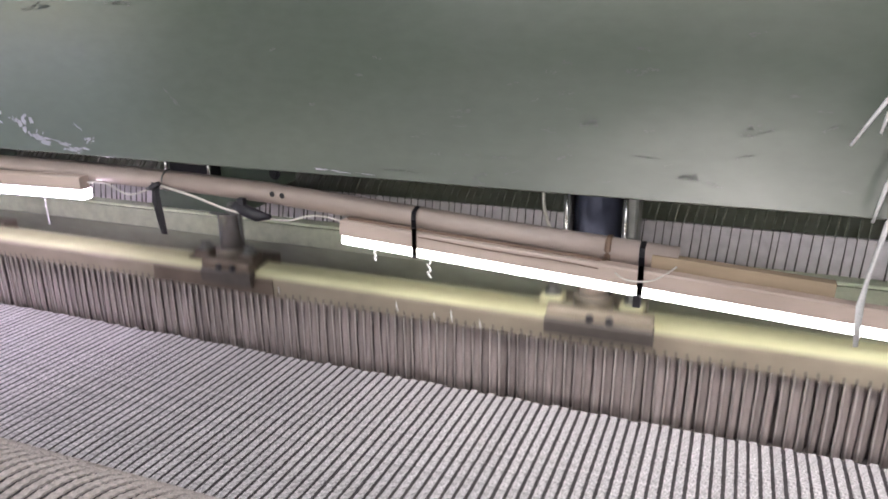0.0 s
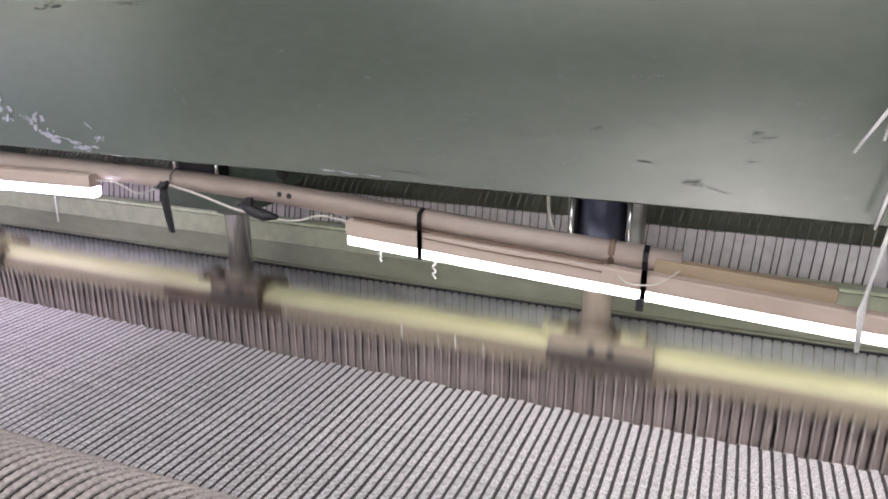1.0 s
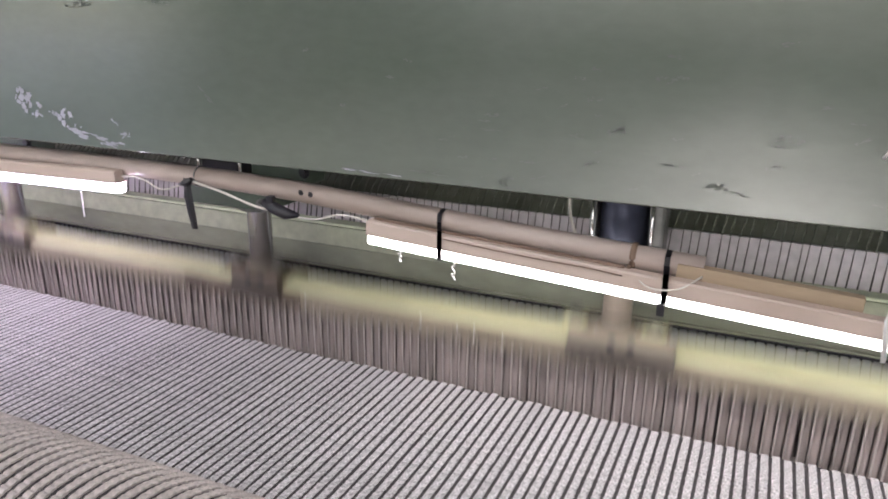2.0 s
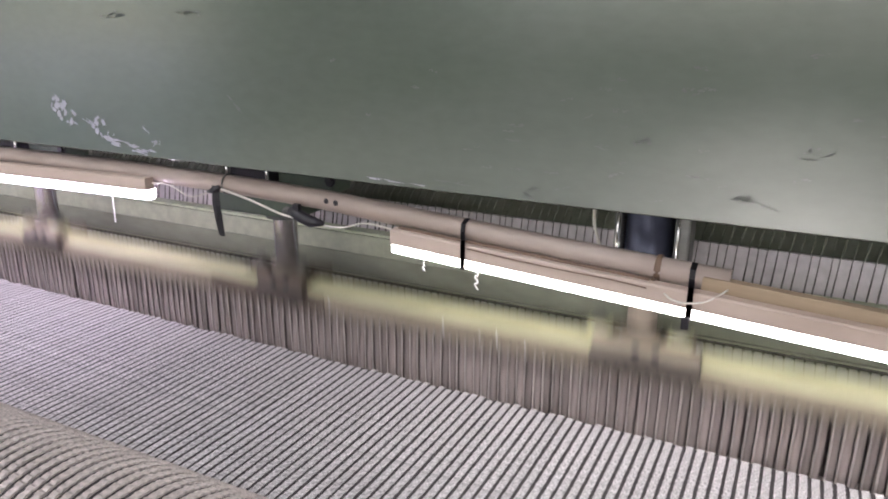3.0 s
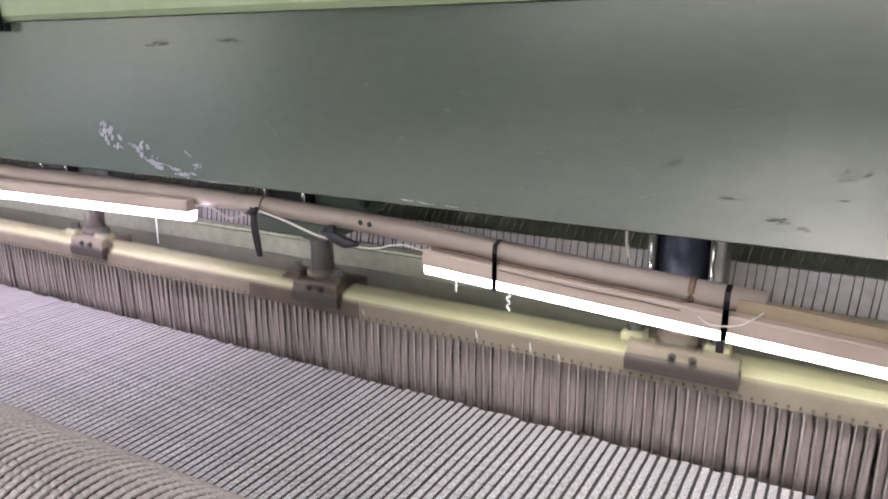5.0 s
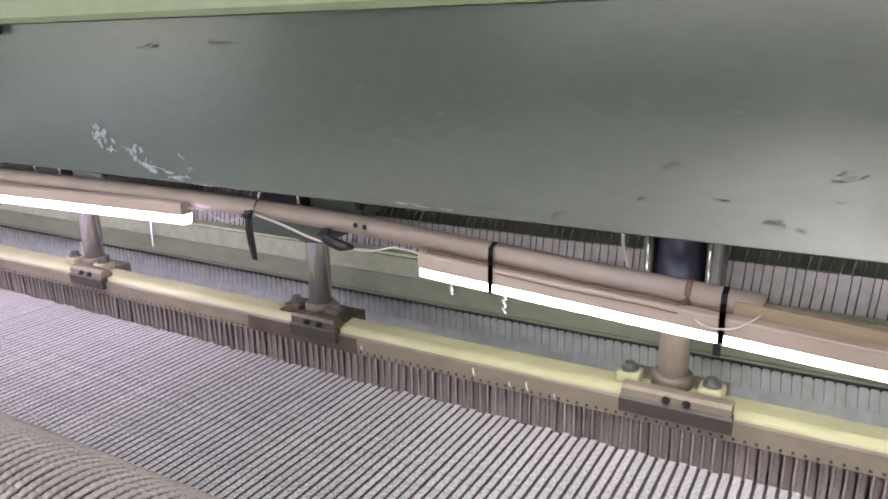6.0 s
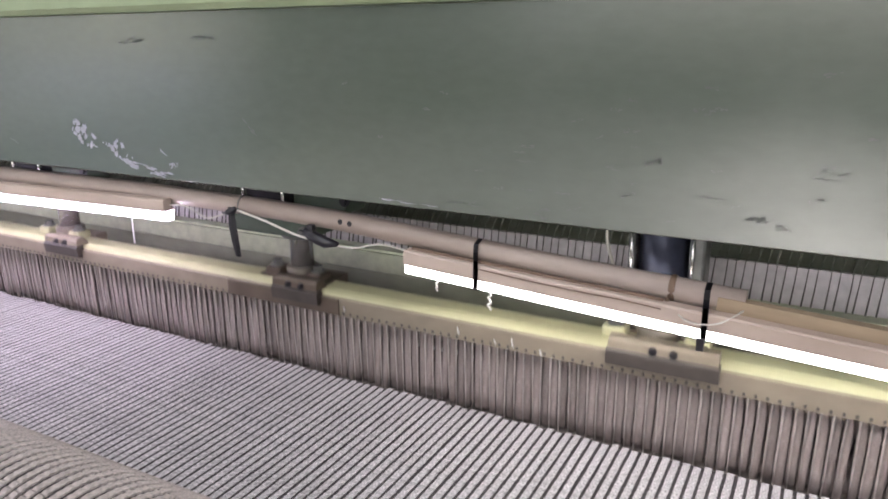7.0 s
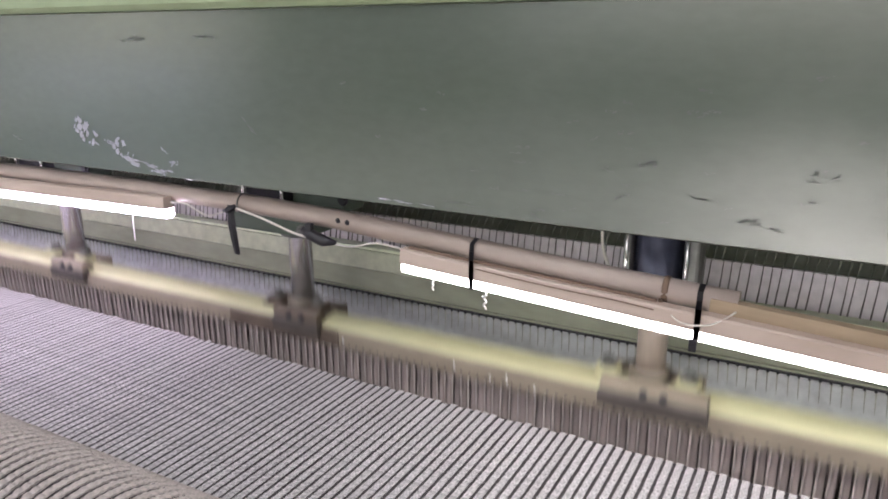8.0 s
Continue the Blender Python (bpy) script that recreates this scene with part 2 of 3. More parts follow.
# ---- the head beam ----
beam = empty("machine_beam", "grey-green painted steel head beam, scuffed and glossy", "machine beam", (0, 0, 0), "structure")
part("front_plate", prism(B(), [(0.0, 0.236), (0.0, 0.0015), (0.0015, 0.0), (0.016, 0.0), (0.016, 0.236)], X0, X1), BEAM_PAINT, beam)
part("bottom_flange", box(B(), X0, X1, 0.018, 0.075, 0.004, 0.016), DARK_GREEN, beam)
part("rear_plate", box(B(), X0, X1, 0.40, 0.415, -0.16, 0.30), REAR_PAINT, beam)
part("top_plate", box(B(), X0, X1, 0.018, 0.398, 0.222, 0.234), PANEL_PAINT, beam)
part("top_panel", prism(B(), [(-0.012, 0.60), (-0.012, 0.246), (-0.006, 0.238), (0.016, 0.238), (0.016, 0.60)], X0, X1), PANEL_PAINT, beam, "paler green upper panel")
bm = B()
hex_bolt(bm, -0.285, -0.012, 0.262, "y", 0.004, 0.003)
part("panel_screw", bm, GREY_IRON, beam)


def scuff_glare(x, z, w, h, tilt, mat, seed, size=1.0, flakes=(7, 13)):
    """A thin ragged mark of a few flakes on the beam's face."""
    rnd = random.Random(seed)
    bm = B()
    for k in range(rnd.randint(*flakes)):
        cx, cz = rnd.uniform(-0.45, 0.45) * w, rnd.uniform(-0.4, 0.4) * h
        fw, fh = w * rnd.uniform(0.03, 0.17) * size, h * rnd.uniform(0.08, 0.3) * size
        ring = []
        for i in range(14):
            a, r = 2 * math.pi * i / 14, rnd.uniform(0.55, 1.1)
            u, v = cx + fw * r * math.cos(a), cz + fh * r * math.sin(a)
            ring.append(bm.verts.new((x + u * math.cos(tilt) - v * math.sin(tilt), -0.0004 - 0.00004 * k, z + u * math.sin(tilt) + v * math.cos(tilt))))
        bm.faces.new(ring)
    part("scuff_mark", bm, mat, beam)


for i, (x, z, w, h, tilt) in enumerate((
        (0.105, 0.084, 0.018, 0.004, 0.1), (0.122, 0.008, 0.022, 0.0035, -0.5), (0.241, 0.076, 0.026, 0.007, 0.2), (0.103, 0.068, 0.03, 0.0025, 0.0),
        (0.213, 0.107, 0.008, 0.005, 0.3), (0.283, 0.13, 0.012, 0.005, 0.2), (0.345, 0.027, 0.022, 0.007, 0.05), (0.397, 0.08, 0.02, 0.006, 0.3),
        (-0.29, 0.081, 0.045, 0.004, -0.75), (-0.822, 0.037, 0.03, 0.004, -0.3), (-0.509, 0.2, 0.05, 0.010, 0.1), (-0.367, 0.203, 0.05, 0.006, -0.1),
        (0.30, 0.045, 0.03, 0.003, -0.1), (0.03, 0.012, 0.05, 0.003, -0.05), (0.43, 0.11, 0.02, 0.004, 0.1), (-0.13, 0.15, 0.02, 0.003, 0.4))):
    scuff_glare(x, z, w, h, tilt, DARK_SCUFF, i)
scatter = random.Random(23)
for i in range(44):      # small rubbed marks, most of them low on the face
    scuff_glare(scatter.uniform(-0.1, 0.62), 0.012 + 0.16 * scatter.random() ** 1.6, scatter.uniform(0.008, 0.022), scatter.uniform(0.0015, 0.004),
          scatter.uniform(-0.3, 0.5), DARK_SCUFF, 80 + i)
# pale flakes that paint a reflected glare low on the beam's left
for i, (x, z, w, h, tilt) in enumerate((
        (-0.64, 0.056, 0.06, 0.035, -0.5), (-0.555, 0.034, 0.05, 0.028, -0.6), (-0.50, 0.013, 0.10, 0.012, -0.16), (-0.448, 0.023, 0.018, 0.009, 0.2),
        (-0.466, 0.040, 0.016, 0.004, -0.6), (-0.585, 0.045, 0.03, 0.008, -0.4), (-0.05, 0.006, 0.08, 0.0025, -0.03))):
    scuff_glare(x, z, w, h, tilt, PALE_GLARE, 40 + i, 0.7, (20, 32))


# ---- rear yarn guides ----
guide = empty("yarn_guide_rail", "pale green yarn guide rail with a row of dark eyelets", "yarn guide", (0, 0, 0))
part("top_flange", box(B(), X0, X1, 0.258, 0.285, -0.155, -0.150, 0.0015), LIT_LEDGE, guide)
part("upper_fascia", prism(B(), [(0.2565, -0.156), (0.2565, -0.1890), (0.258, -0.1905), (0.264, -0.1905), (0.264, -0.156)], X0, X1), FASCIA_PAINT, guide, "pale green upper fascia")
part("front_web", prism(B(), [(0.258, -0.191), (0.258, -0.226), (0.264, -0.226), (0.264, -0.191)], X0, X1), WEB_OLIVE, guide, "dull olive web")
part("eyelet_strip", box(B(), X0, X1, 0.2478, 0.2515, -0.2318, -0.2292), BLACK, guide, "dark strip under the eyelets")
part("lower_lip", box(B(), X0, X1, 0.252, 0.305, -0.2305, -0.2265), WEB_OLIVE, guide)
part("upright_plate", box(B(), X0, X1, 0.286, 0.292, -0.154, -0.098), PLATE_PINK, guide, "pale pinkish upright plate")
part("rear_sheet", prism(B(), [(0.305, -0.231), (0.262, -0.34), (0.268, -0.34), (0.311, -0.231)], X0, X1), PLATE_GREY, guide, "grey steel sheet")

me = data_of("eyelet", lathe_z(B(), 0, 0, [(0.0019, -0.003), (0.0019, 0.002)], 8), BLACK)
n_rows = int((X1 - X0 - 0.3) / GAUGE)
row_xs = [X0 + 0.15 + i * GAUGE for i in range(n_rows)]
for x in row_xs:
    ob = new("eyelet", me)
    ob.parent, ob.location = guide, (x, 0.2470, -0.2300)

rear_yarns = empty("rear_yarns", "grey yarns running down behind the beam to the guide", "yarn", (0, 0, 0))
# stretch over the pale plate: same yarn, shadow lines put into a darker colour
me = data_of("yarn", sweep(B(), [(0.0, 0.2835, -0.097), (-0.001, 0.282, -0.12), (-0.003, 0.279, -0.149)], [0.0006, 0.0008, 0.0013], 6), YARN_SHADED)
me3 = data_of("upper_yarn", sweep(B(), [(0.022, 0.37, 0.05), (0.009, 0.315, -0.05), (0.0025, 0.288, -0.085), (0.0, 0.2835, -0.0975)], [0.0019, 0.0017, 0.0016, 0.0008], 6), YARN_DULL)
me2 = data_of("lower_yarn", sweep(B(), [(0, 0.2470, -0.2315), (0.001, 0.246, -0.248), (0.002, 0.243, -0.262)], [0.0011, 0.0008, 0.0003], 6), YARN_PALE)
random.seed(4)
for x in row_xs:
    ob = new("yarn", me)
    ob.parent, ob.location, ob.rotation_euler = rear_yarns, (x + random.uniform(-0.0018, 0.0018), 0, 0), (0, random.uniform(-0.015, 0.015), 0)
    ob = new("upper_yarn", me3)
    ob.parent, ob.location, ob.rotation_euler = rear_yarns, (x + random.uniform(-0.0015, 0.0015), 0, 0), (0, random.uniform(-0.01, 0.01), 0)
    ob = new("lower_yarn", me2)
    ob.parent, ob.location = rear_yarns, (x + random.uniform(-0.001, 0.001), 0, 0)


# ---- rod housings under the beam ----
def side_housing(x):
    e = empty("rod_housing", "dark green cast rod housing bolted under the beam", "housing", (x, 0.12, 0), group="rod housings")
    part("body", box(B(), -0.105, 0.052, -0.045, 0.05, -0.088, -0.052, 0.004), DARK_GREEN, e)
    part("neck", box(B(), -0.06, 0.012, -0.05, 0.05, -0.05, 0.02, 0.002), BLACK, e)
    part("cross_rail", box(B(), 0.014, 0.112, -0.03, 0.02, -0.046, -0.012, 0.004), DARK_GREEN, e)
    for px in (-0.062, 0.014):
        part("pin", lathe_z(B(), px, -0.053, [(0.0028, -0.05), (0.0028, 0.003)], 10), STEEL, e, "bright steel pin")
    part("rail_screw", hex_bolt(B(), 0.11, -0.031, -0.025, "y", 0.006, 0.006), BLACK, e)
    part("clamp_screw", hex_bolt(B(), 0.043, -0.045, -0.078, "y", 0.007, 0.009), GREY_IRON, e)
    part("bushing", lathe_z(B(), 0, 0, [(0.03, -0.096), (0.03, -0.089), (0.026, -0.05)], 24), GREY_IRON, e)
    return e


def round_housing(x):
    e = empty("rod_sleeve", "dark oiled steel rod sleeve under the beam", "housing", (x, 0.12, 0), group="rod housings")
    part("sleeve", lathe_z(B(), 0, 0, [(0.029, -0.125), (0.030, -0.123), (0.030, 0.016), (0.029, 0.018)], 32), BLUE_STEEL, e)
    part("side_clamp", box(B(), 0.031, 0.05, -0.02, 0.02, -0.12, 0.004, 0.004), GREY_IRON, e, "grey iron clamp")
    for px in (-0.0345, 0.036):
        part("edge_pin", lathe_z(B(), px, -0.024, [(0.0022, -0.12), (0.0022, 0.004)], 10), STEEL, e, "bright steel pin")
    part("far_clamp", box(B(), -0.04, -0.031, -0.02, 0.02, -0.12, 0.004, 0.003), GREY_IRON, e)
    return e


RODS = (-0.89, -0.319, 0.239)
side_housing(RODS[0])
side_housing(RODS[1])
round_housing(RODS[2])


# ---- the reciprocating needle bar ----
bar = empty("needle_bar", "pale yellow needle bar driven up and down by push rods", "needle bar", (0, 0, 0))
part("bar_body", prism(B(), [(0.080, 0.0), (0.080, 0.020), (0.082, 0.0245), (0.086, 0.028), (0.092, 0.0305), (0.118, 0.0325), (0.121, 0.030), (0.121, 0.0)], X0, X1), BAR_METAL, bar)
part("face_strip", prism(B(), [(0.0765, -0.006), (0.0765, 0.0195), (0.0795, 0.022), (0.0795, -0.006)], X0, X1), FACE_STRIP, bar, "beige-brown face strip")
part("rear_angle", prism(B(), [(0.1215, 0.0), (0.1215, 0.020), (0.136, 0.020), (0.136, 0.016), (0.126, 0.016), (0.126, 0.0)], X0, X1), CLAMP_METAL, bar, "brown-grey rear angle")


def clamp(x, front, lug_mat, shift, half, gap):
    m = x + shift
    c = part("clamp", prism(B(), [(0.067, 0.0295), (0.067, 0.039), (0.071, 0.043), (0.083, 0.044), (0.0915, 0.0345), (0.0915, 0.0295)], m - half, m + half), front, bar, "bolted clamp block")
    # jaw colour carries the dark shadow under the clamp block
    part("lower_jaw", prism(B(), [(0.066, 0.008), (0.064, 0.026), (0.067, 0.029), (0.0785, 0.029), (0.0785, 0.0225), (0.0742, 0.0202), (0.0742, 0.008)], m - half - 0.002, m + half + 0.002), SHADED_JAW, c, "lower jaw coloured dark for the shade under the clamp")
    for s in (-1, 1):
        bm = box(B(), x + s * gap - 0.015, x + s * gap + 0.015, 0.093, 0.121, 0.0325, 0.046, 0.003)
        part("lug", bm, lug_mat, c)
        part("lug_bolt", hex_bolt(B(), x + s * gap, 0.107, 0.046, "z", 0.0075, 0.010), GREY_IRON, c)
        part("clamp_bolt", hex_bolt(B(), m + 0.002 + s * 0.012, 0.067, 0.0345, "y", 0.0034, 0.006), BLACK, c)
    part("rear_block", box(B(), x - 0.066, x + 0.066, 0.1215, 0.150, 0.0, 0.036, 0.002), front, c)
    part("collar", lathe_z(B(), x, 0.12, [(0.026, 0.032), (0.026, 0.046), (0.023, 0.049)], 24), CLAMP_METAL, c)


for rx, shift, half, gap, front, lug_mat, rod in zip(RODS, (0.042, 0.024, 0.015), (0.046, 0.042, 0.064), (0.044, 0.040, 0.050), (FACE_STRIP, BROWN_CLAMP, FACE_STRIP), (BAR_METAL, BROWN_CLAMP, BAR_METAL), (CHROME, CHROME, ROD_STEEL)):
    clamp(rx, front, lug_mat, shift, half, gap)
    part("push_rod", lathe_z(B(), rx, 0.12, [(0.0185, 0.03), (0.0185, 0.36), (0.0175, 0.362)], 28), rod, bar, "bright chromed push rod" if rod is CHROME else "satin steel push rod")

# thin brown pieces that darken the bar near the middle clamp
part("mounting_plate", prism(B(), [(0.0925, 0.0310), (0.119, 0.0330), (0.119, 0.0355), (0.0925, 0.0335)], RODS[1] - 0.065, RODS[1] + 0.065), BROWN_CLAMP, bar, "brown plate over the bar top near the middle clamp")
part("oily_strip", box(B(), RODS[1] - 0.12, RODS[1] + 0.10, 0.0745, 0.0762, -0.005, 0.0195), BROWN_CLAMP, bar, "brown strip on the bar face near the middle clamp")

needle_me = data_of("needle", sweep(B(), [(0, 0.0905, 0.002), (0, 0.0905, -0.03), (0, 0.092, -0.085), (0, 0.093, -0.125)], [0.0017, 0.0015, 0.0013, 0.0009], 6), NEEDLE_STEEL)
strand_me = data_of("needle_yarn", sweep(B(), [(0, 0.097, 0.003), (0.0002, 0.097, -0.010), (0.0006, 0.097, -0.024), (0.0004, 0.097, -0.05), (0.0, 0.097, -0.09), (0, 0.097, -0.118)],
                                          [0.0016, 0.0034, 0.0049, 0.0054, 0.0054, 0.0050], 8, 0.55), YARN_TAUPE)
rear_strand_me = data_of("back_yarn", sweep(B(), [(0, 0.112, 0.002), (-0.001, 0.114, -0.04), (0.0, 0.112, -0.09), (0, 0.110, -0.118)], [0.004, 0.0064, 0.0062, 0.0056], 6, 0.3), YARN_TAUPE)
random.seed(7)
for x in row_xs:
    for nm, me, dx in (("needle", needle_me, -0.004), ("needle_yarn", strand_me, 0.0), ("back_yarn", rear_strand_me, GAUGE / 2)):
        ob = new(nm, me)
        ob.parent = bar
        ob.location = (x + dx + random.uniform(-0.0006, 0.0006), random.uniform(-0.001, 0.001), 0)
        ob.rotation_euler = (random.uniform(-0.02, 0.02), random.uniform(-0.006, 0.022), 0)
        ob.scale = (random.uniform(0.9, 1.1), 1, random.uniform(0.94, 1.0))


set_screw_me = data_of("set_screw", hex_bolt(B(), 0, 0.0764, 0.0, "y", 0.0013, 0.0008), BLACK)
for x in row_xs:
    ob = new("set_screw", set_screw_me)
    ob.parent, ob.location = bar, (x + 0.004, 0, -0.0015)
for lx, lz, ln in ((0.06, 0.012, 0.012), (0.10, 0.004, 0.008), (-0.02, 0.014, 0.010), (0.035, 0.006, 0.006), (-0.21, 0.01, 0.006)):
    part("lint", sweep(B(), [(lx, 0.0755, lz), (lx + 0.001, 0.0745, lz - ln * 0.5), (lx + 0.0025, 0.0755, lz - ln)], 0.0011, 6), WHITE_CORD, bar, "white lint on the bar face")


# ---- the machine's frame ----
frame_steel = empty("machine_frame", "grey-green steel frame that carries the beam, cloth bed and roll", "machine frame", (0, 0, -1.15), "structure")
for fx0, fx1 in ((X0 - 0.06, X0 - 0.002), (X1 + 0.002, X1 + 0.06)):
    part("end_plate", box(B(), fx0, fx1, -0.03, 0.46, 0.0, 1.78, 0.004), DARK_GREEN, frame_steel)
    part("roll_arm", box(B(), fx0, fx1, -0.47, -0.032, 0.79, 0.89, 0.004), DARK_GREEN, frame_steel)
part("bed", box(B(), X0 - 0.001, X1 + 0.001, 0.02, 0.40, 0.45, 0.75, 0.004), DARK_GREEN, frame_steel)
part("roll_shaft", sweep(B(), [(X0 - 0.001, -0.415, 0.85), (X1 + 0.001, -0.415, 0.85)], 0.03, 20), STEEL, frame_steel)


# ---- tufted cloth and take-up roll ----
SLOPE = math.tan(radians(0.3))
cloth_line = [(0.086, FABRIC_Z), (-0.272, FABRIC_Z + 0.358 * SLOPE), (-0.286, FABRIC_Z + 0.355 * SLOPE),
              (-0.294, FABRIC_Z - 0.008), (-0.297, FABRIC_Z - 0.03), (-0.294, FABRIC_Z - 0.06)]
cloth = empty("tufted_cloth", "pale grey tufted cloth with close dark-lined rows", "cloth", (0, 0, 0))
bm = B()
prev = None
for y, z in cloth_line:
    cur = [bm.verts.new((x, y, z - dz)) for x in (X0, X1) for dz in (0.0, 0.003)]
    if prev:
        for a, b in ((0, 2), (1, 3), (0, 1), (2, 3)):
            bm.faces.new((prev[a], prev[b], cur[b], cur[a]))
    prev = cur
part("backing", bm, GAP_SHADE, cloth, "backing coloured dark for the shade between rows")
part("rear_backing", box(B(), X0, X1, 0.088, 0.26, FABRIC_Z - 0.012, FABRIC_Z - 0.008), YARN_TAUPE, cloth, "taupe primary backing")


def row_mesh(name, line, normal_of, stitch, half, height, mat, dip=0.74, seed=0):
    """A raised, slightly uneven row of stitches along a line of (y, z)."""
    uneven = random.Random(seed)
    fine = []
    for (y0, z0), (y1, z1) in zip(line, line[1:]):
        n = max(1, round(math.hypot(y1 - y0, z1 - z0) / (stitch / 3)))
        fine += [(y0 + (y1 - y0) * k / n, z0 + (z1 - z0) * k / n) for k in range(n)]
    fine.append(line[-1])
    verts, faces = [], []
    prof = ((-1.0, 0.0), (-0.92, 0.7), (-0.64, 1.0), (-0.33, 0.62), (0.0, 1.0), (0.33, 0.62), (0.64, 1.0), (0.92, 0.7), (1.0, 0.0))
    for i, (y, z) in enumerate(fine):
        ph = i % 3
        lift = (dip, 1.0, 0.95)[ph]
        wid = (0.93, 1.0, 0.98)[ph]
        ny, nz = normal_of(y, z)
        wid *= uneven.uniform(0.93, 1.05)
        lift *= uneven.uniform(0.82, 1.12)
        slide = uneven.uniform(-0.0003, 0.0003)
        for u, h in prof:
            verts.append((u * half * wid + slide, y + ny * h * height * lift, z + nz * h * height * lift))
    w = len(prof)
    for i in range(len(fine) - 1):
        for k in range(w - 1):
            faces.append((i * w + k, i * w + k + 1, (i + 1) * w + k + 1, (i + 1) * w + k))
    me = bpy.data.meshes.new(name)
    me.from_pydata(verts, [], faces)
    me.materials.append(mat)
    me.update()
    return me


row_mes = [row_mesh("rib", cloth_line[:4], lambda y, z: (0.07, 0.998) if y > -0.28 else (-0.5, 0.86), 0.0064, 0.0045, 0.0012, ROW_YARN, 0.55, k) for k in range(5)]
random.seed(15)
for x in row_xs:
    ob = new("rib", random.choice(row_mes))
    ob.parent, ob.location = cloth, (x + random.uniform(-0.0003, 0.0003), random.uniform(-0.0032, 0.0032), 0.0005 + random.uniform(-0.0002, 0.0002))

ROLL = (-0.417, -0.2915, 0.1130)
roll = empty("cloth_roll", "take-up roll wound with pale grey tufted cloth", "cloth roll", (0, ROLL[0], ROLL[1]))
bm = B()
rings = [[bm.verts.new((x, ROLL[2] * math.cos(a), ROLL[2] * math.sin(a))) for a in (2 * math.pi * k / 64 for k in range(64))] for x in (X0, 0.75)]
for k in range(64):
    bm.faces.new((rings[0][k], rings[0][(k + 1) % 64], rings[1][(k + 1) % 64], rings[1][k])).smooth = True
bm.faces.new(rings[0][::-1]), bm.faces.new(rings[1])
part("wound_cloth", bm, GAP_SHADE, roll, "wound backing coloured dark for the shade between rows")
arc = [((ROLL[2] + 0.0002) * math.cos(a), (ROLL[2] + 0.0002) * math.sin(a)) for a in (radians(d) for d in range(-30, 215, 4))]
roll_me = row_mesh("rib", arc, lambda y, z: (y / math.hypot(y, z), z / math.hypot(y, z)), 0.0070, 0.0042, 0.0031, ROLL_YARN, 0.68)
for x in row_xs:
    if x < 0.70:
        ob = new("rib", roll_me)
        ob.parent, ob.location, ob.rotation_euler = roll, (x + random.uniform(-0.0004, 0.0004), 0, 0), (random.uniform(-0.05, 0.05), 0, 0)


# ---- service lights on the tube under the beam ----
TUBE_LINE = [(-1.75, -0.036), (-1.2, -0.034), (-0.84, -0.031), (-0.55, -0.0302), (-0.3, -0.033), (-0.18, -0.037), (0.006, -0.049), (0.14, -0.058), (0.342, -0.069)]


def pipe_z(x):
    return float(np.interp(x, [p[0] for p in TUBE_LINE], [p[1] for p in TUBE_LINE]))


pipe = empty("support_tube", "long pinkish-grey plastic tube slung under the beam", "tube", (0, 0, 0))
part("tube", sweep(B(), [(x, 0.03, z) for x, z in TUBE_LINE], 0.0138, 20), PINK_TUBE, pipe)
part("hanger", sweep(B(), [(-0.345, 0.03 + 0.0146 * math.sin(a), pipe_z(-0.345) + 0.0146 * math.cos(a)) for a in np.linspace(-3.1, 3.1, 24)], 0.0012, 6), GREY_IRON, pipe)


def service_light(x0, x1, z0, slope, glow_h, body_h, glow_mat, y=0.006):
    e = empty("tube_light", "lit white tube light in a pinkish housing, tied under the tube", "tube light", (x0, y, z0), group="service lights")
    e.rotation_euler = (0, math.atan(-slope), 0)
    L = x1 - x0
    part("diffuser", prism(B(), [(-0.006, 0.003), (-0.003, 0.0), (0.009, 0.0), (0.012, 0.003), (0.012, glow_h), (-0.006, glow_h)], 0.002, L - 0.002), glow_mat, e, "glowing white diffuser")
    part("body", prism(B(), [(-0.008, glow_h + 0.0005), (0.0122, glow_h + 0.0005), (0.0122, glow_h - 0.004), (0.0132, glow_h - 0.004), (0.0132, glow_h + 0.0015), (0.008, glow_h + 0.0012), (0.008, glow_h + body_h), (-0.006, glow_h + body_h), (-0.008, glow_h + body_h - 0.002)], 0.0, L), LAMP_BODY, e)
    return e


service_light(-0.058, 0.86, -0.0865, -0.0565, 0.0122, 0.019, TUBE)
service_light(-1.62, -0.478, -0.0915, 0.0225, 0.0150, 0.019, COOL_TUBE)

wood = thing("wood_batten", box(B(), 0.316, 0.495, 0.0, 0.014, -0.034, 0.004, 0.001), WOOD, "brown wooden batten behind the tube light", "batten")
wood.matrix_world = pose(0.0, 0.0148, -0.0485, 0, 3.25, 0)


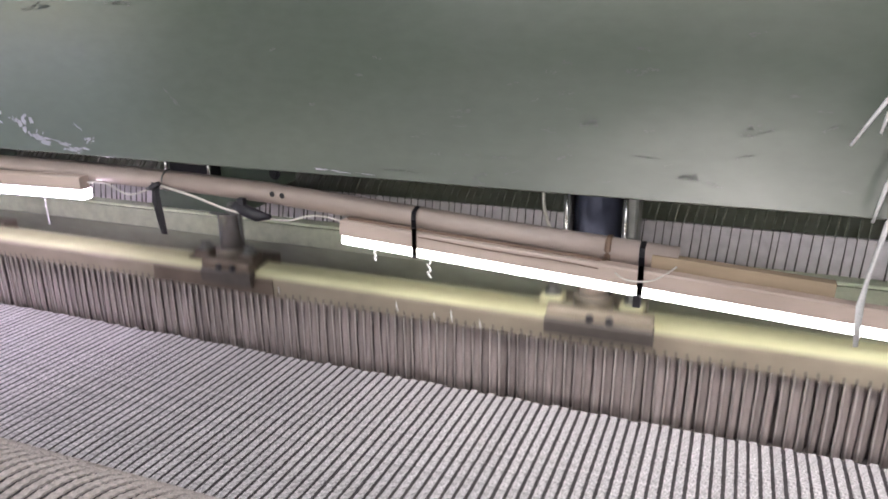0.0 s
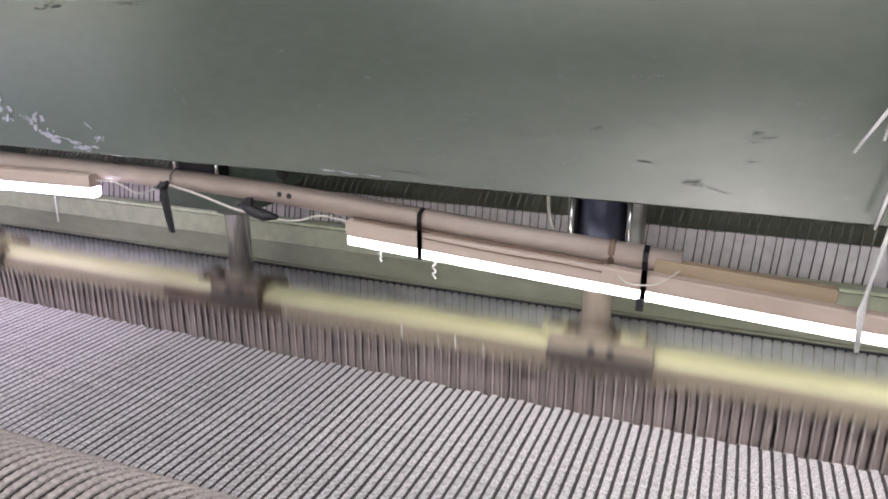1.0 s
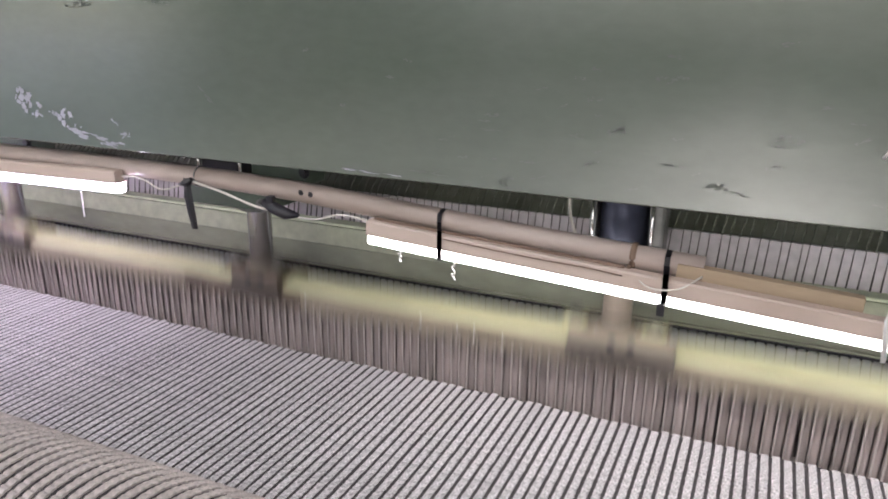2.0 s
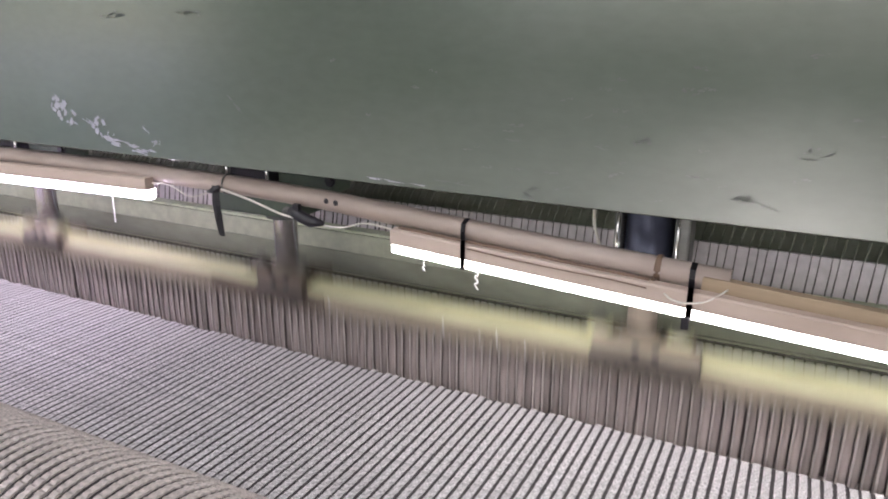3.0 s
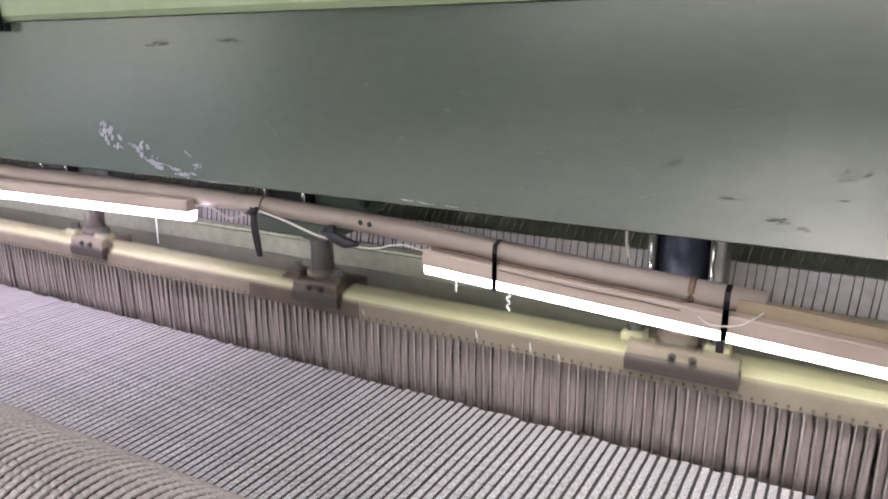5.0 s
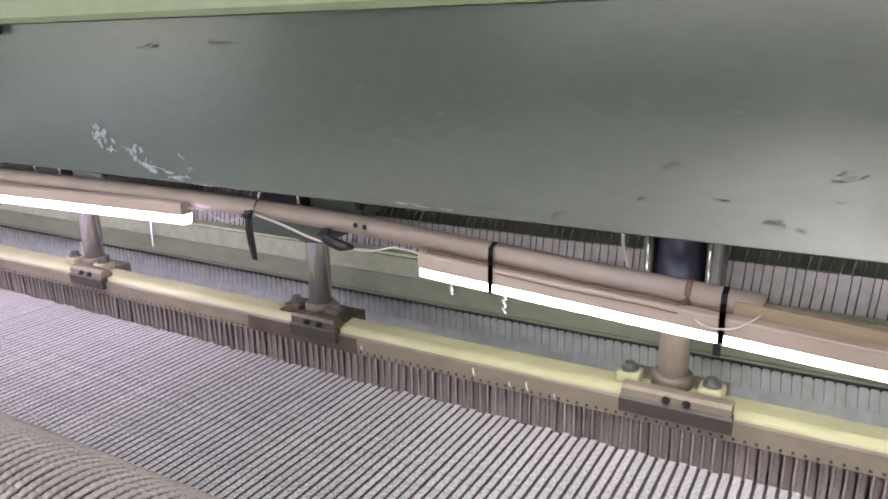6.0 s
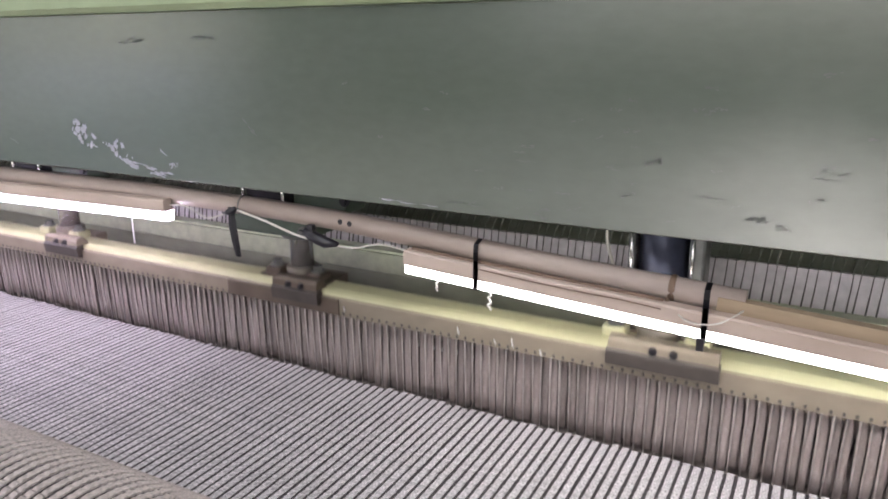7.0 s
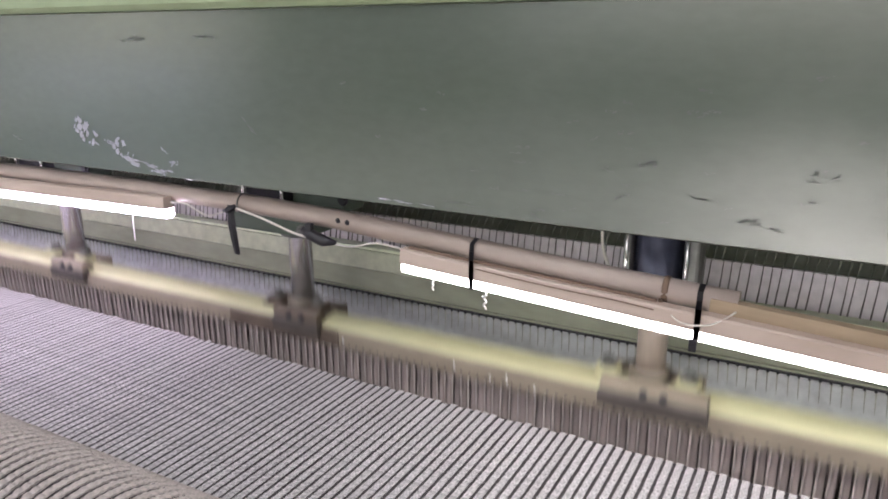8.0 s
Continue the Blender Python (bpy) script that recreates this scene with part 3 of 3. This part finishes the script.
def tie(x, lower, tail, lean):
    bm = B()
    zc = pipe_z(x)
    top, pts = zc + 0.0146, []
    for y, z in ((0.03, top), (0.016, top - 0.004), (0.0145, top - 0.014), (-0.0035, lower + 0.038), (-0.0035, lower + 0.004), (0.004, lower - 0.002), (0.02, lower - 0.002), (0.03, lower + 0.004), (0.0465, zc - 0.008), (0.0465, zc + 0.004), (0.04, top - 0.003), (0.03, top)):
        pts.append((x + lean * max(0.0, 0.0145 - y), y, z))
    secs = []
    for px, y, z in pts:
        secs.append([bm.verts.new((px - 0.0031, y, z)), bm.verts.new((px + 0.0031, y, z))])
    for a, b in zip(secs, secs[1:]):
        bm.faces.new((a[0], a[1], b[1], b[0]))
    bmesh.ops.solidify(bm, geom=bm.faces[:], thickness=0.0014)
    t = thing("cable_tie", bm, BLACK, "black cable tie round the tube and light", "cable tie", group="cable ties")
    if tail:
        part("tail", box(B(), x - 0.0035, x + 0.0045, -0.009, -0.0052, lower - 0.008, lower + 0.006, 0.001), BLACK, t)
    return t


band = thing("brown_band", sweep(B(), [(0.268, 0.03 + 0.0146 * math.sin(a), pipe_z(0.268) + 0.0146 * math.cos(a)) for a in np.linspace(-3.1, 3.1, 24)], 0.0034, 8, 0.4),
             material("brown_band", (0.2, 0.13, 0.09), 0.6), "brown band round the support tube", "band")
part("knot", sweep(B(), [(0.266, 0.014, pipe_z(0.268) - 0.006), (0.264, 0.011, pipe_z(0.268) - 0.013), (0.267, 0.012, pipe_z(0.268) - 0.018)], [0.003, 0.005, 0.002], 8), band.data.materials[0], band)
for sx in (-0.165, -0.150):
    part("tube_screw", hex_bolt(B(), sx, 0.0165, pipe_z(sx) + 0.003, "y", 0.0025, 0.002), BLACK, pipe)
tie(0.036, -0.093, False, 0.48)
tie(0.305, -0.108, True, 0.13)


def cable(points, r, name="lamp_cable", label="thin white lamp cable", mat=None, sub=6):
    pts = []
    p = [Vector(q) for q in points]
    for i in range(len(p) - 1):
        a, b, c, d = p[max(i - 1, 0)], p[i], p[i + 1], p[min(i + 2, len(p) - 1)]
        for k in range(sub):
            u = k / sub
            pts.append(0.5 * ((2 * b) + (c - a) * u + (2 * a - 5 * b + 4 * c - d) * u * u + (3 * b - a - 3 * c + d) * u ** 3))
    pts.append(p[-1])
    return thing(name, sweep(B(), pts, r, 8), mat or WHITE_CABLE, label, "cable")


cable([(-0.482, 0.012, -0.042), (-0.44, 0.008, -0.040), (-0.40, 0.006, -0.052), (-0.37, 0.008, -0.045), (-0.345, 0.012, -0.036)], 0.0013)
cable([(-0.345, 0.011, -0.036), (-0.29, 0.008, -0.045), (-0.235, 0.006, -0.058), (-0.2, 0.006, -0.062)], 0.0017)
cable([(-0.18, 0.006, -0.064), (-0.14, 0.008, -0.066), (-0.10, 0.01, -0.056), (-0.056, 0.011, -0.060)], 0.0013)
cable([(0.27, 0.010, -0.075), (0.29, -0.008, -0.085), (0.32, -0.008, -0.083), (0.342, 0.012, -0.072)], 0.0010)
cable([(0.185, 0.06, 0.004), (0.186, 0.055, -0.03), (0.20, 0.055, -0.07)], 0.0021)

BROWN_CREASE_WIRE = material("brown_wire", (0.2, 0.125, 0.09), 0.6)
# the thicker one draws the dark crease between tube and housing
cable([(x, 0.0095, -0.0545 - 0.0565 * (x + 0.058)) for x in (-0.05, 0.0, 0.036, 0.10, 0.16, 0.21, 0.262)], 0.0024, "brown_wire", "thin brown line along the light housing, wire and dark crease", BROWN_CREASE_WIRE)
cable([(0.05, -0.0028, -0.0650), (0.11, -0.0032, -0.0695), (0.17, -0.0032, -0.0730), (0.22, -0.0032, -0.0748), (0.262, -0.0028, -0.0785)], 0.0007, "brown_wire", "thin brown line along the light housing, wire and dark crease", BROWN_CREASE_WIRE)
plug = empty("cable_connector", "black cable connector on the lamp cable", "connector", (-0.195, 0.006, -0.061))
part("shell", sweep(B(), [(-0.022, 0, 0.010), (-0.008, 0, 0.004), (0.012, 0, -0.002), (0.032, 0, -0.002)], [0.006, 0.0085, 0.008, 0.003], 10), BLACK, plug)
part("tab", box(B(), -0.016, -0.006, -0.004, 0.004, 0.008, 0.02, 0.001), BLACK, plug)

tape = empty("black_tape", "black tape end hanging from the tube", "tape", (-0.345, 0.004, -0.036))
bm = B()
secs = []
for dx, y, z, w in ((-0.004, 0.006, 0.004, 0.010), (-0.003, 0.002, -0.006, 0.007), (0.001, -0.002, -0.022, 0.0085), (0.005, -0.003, -0.045, 0.008), (0.008, -0.003, -0.066, 0.006)):
    secs.append([bm.verts.new((dx - w, y, z)), bm.verts.new((dx, y - 0.002, z)), bm.verts.new((dx + w * 0.8, y, z))])
for a, b in zip(secs, secs[1:]):
    bm.faces.new((a[0], a[1], b[1], b[0])), bm.faces.new((a[1], a[2], b[2], b[1]))
bmesh.ops.solidify(bm, geom=bm.faces[:], thickness=0.0012)
part("strip", bm, BLACK, tape)
part("knot", sweep(B(), [(-0.014, -0.002, -0.004), (0, -0.006, 0.0), (0.01, -0.003, 0.006)], [0.002, 0.005, 0.003], 8), BLACK, tape)

# short white yarn ends caught on the lights
for sx, z0, ln, zig in ((-0.010, -0.089, 0.014, 0.0015), (0.062, -0.0935, 0.022, 0.0025), (-0.556, -0.0695, 0.040, 0.0003)):
    pts = [(sx + zig * math.sin(k * 2.1), 0.0, z0 - ln * k / 7) for k in range(8)]
    cable(pts, 0.0012, "yarn_end", "short white yarn end hanging from the tube light", WHITE_CORD, 3)

# white cord hanging from under the upper panel
cord = empty("white_cord", "frayed white plastic cord hanging in front of the beam", "cord", (0.575, -0.008, 0.225))
for pts, r in (([(0, 0, 0), (-0.03, -0.018, -0.05), (-0.073, -0.022, -0.113), (-0.095, -0.022, -0.153)], 0.0034),
               ([(0.004, 0, 0), (-0.02, -0.016, -0.09), (-0.062, -0.022, -0.187), (-0.068, -0.022, -0.221)], 0.0034),
               ([(0.008, 0, 0), (-0.01, -0.014, -0.10), (-0.056, -0.022, -0.221), (-0.062, -0.022, -0.261), (-0.066, -0.022, -0.301), (-0.064, -0.022, -0.342)], 0.0036),
               ([(0.002, -0.004, 0), (-0.04, -0.02, -0.08), (-0.071, -0.025, -0.124), (-0.074, -0.025, -0.141)], 0.0030)):
    part("strand", sweep(B(), pts, [r] * (len(pts) - 1) + [r * 0.6], 8, 0.6), WHITE_CORD, cord)
part("knot", sweep(B(), [(-0.008, -0.003, -0.004), (0.002, -0.006, 0.0), (0.012, -0.003, 0.004)], [0.004, 0.007, 0.004], 10), WHITE_CORD, cord)

# black clip at the top of the beam
clip = empty("black_clip", "black plastic clip hooked on the beam's top edge", "clip", (-0.885, 0, 0.24))
part("clip_plate", box(B(), -0.02, 0.02, -0.022, -0.0125, -0.018, 0.05, 0.003), BLACK, clip)
part("clip_lip", box(B(), -0.02, 0.02, -0.0122, -0.0005, -0.018, -0.0045, 0.002), BLACK, clip)


# ---- what moves ----
STROKE, MID = 0.0305, -0.2212     # half stroke and middle height
BEAT, BEAT_START = 5.4406, 0.27


def motions():
    rows = []
    for k in range(241):
        t = k / 30
        turn = 2 * math.pi * (5 * t + (BEAT - 5) * (t - BEAT_START))
        rise = math.cos(turn) + 0.12 * (math.cos(2 * turn) - 1)   # crank with a short rod
        rows.append((t, pose(0, 0, MID + STROKE * rise)))
    walk(bar, rows)


motions()
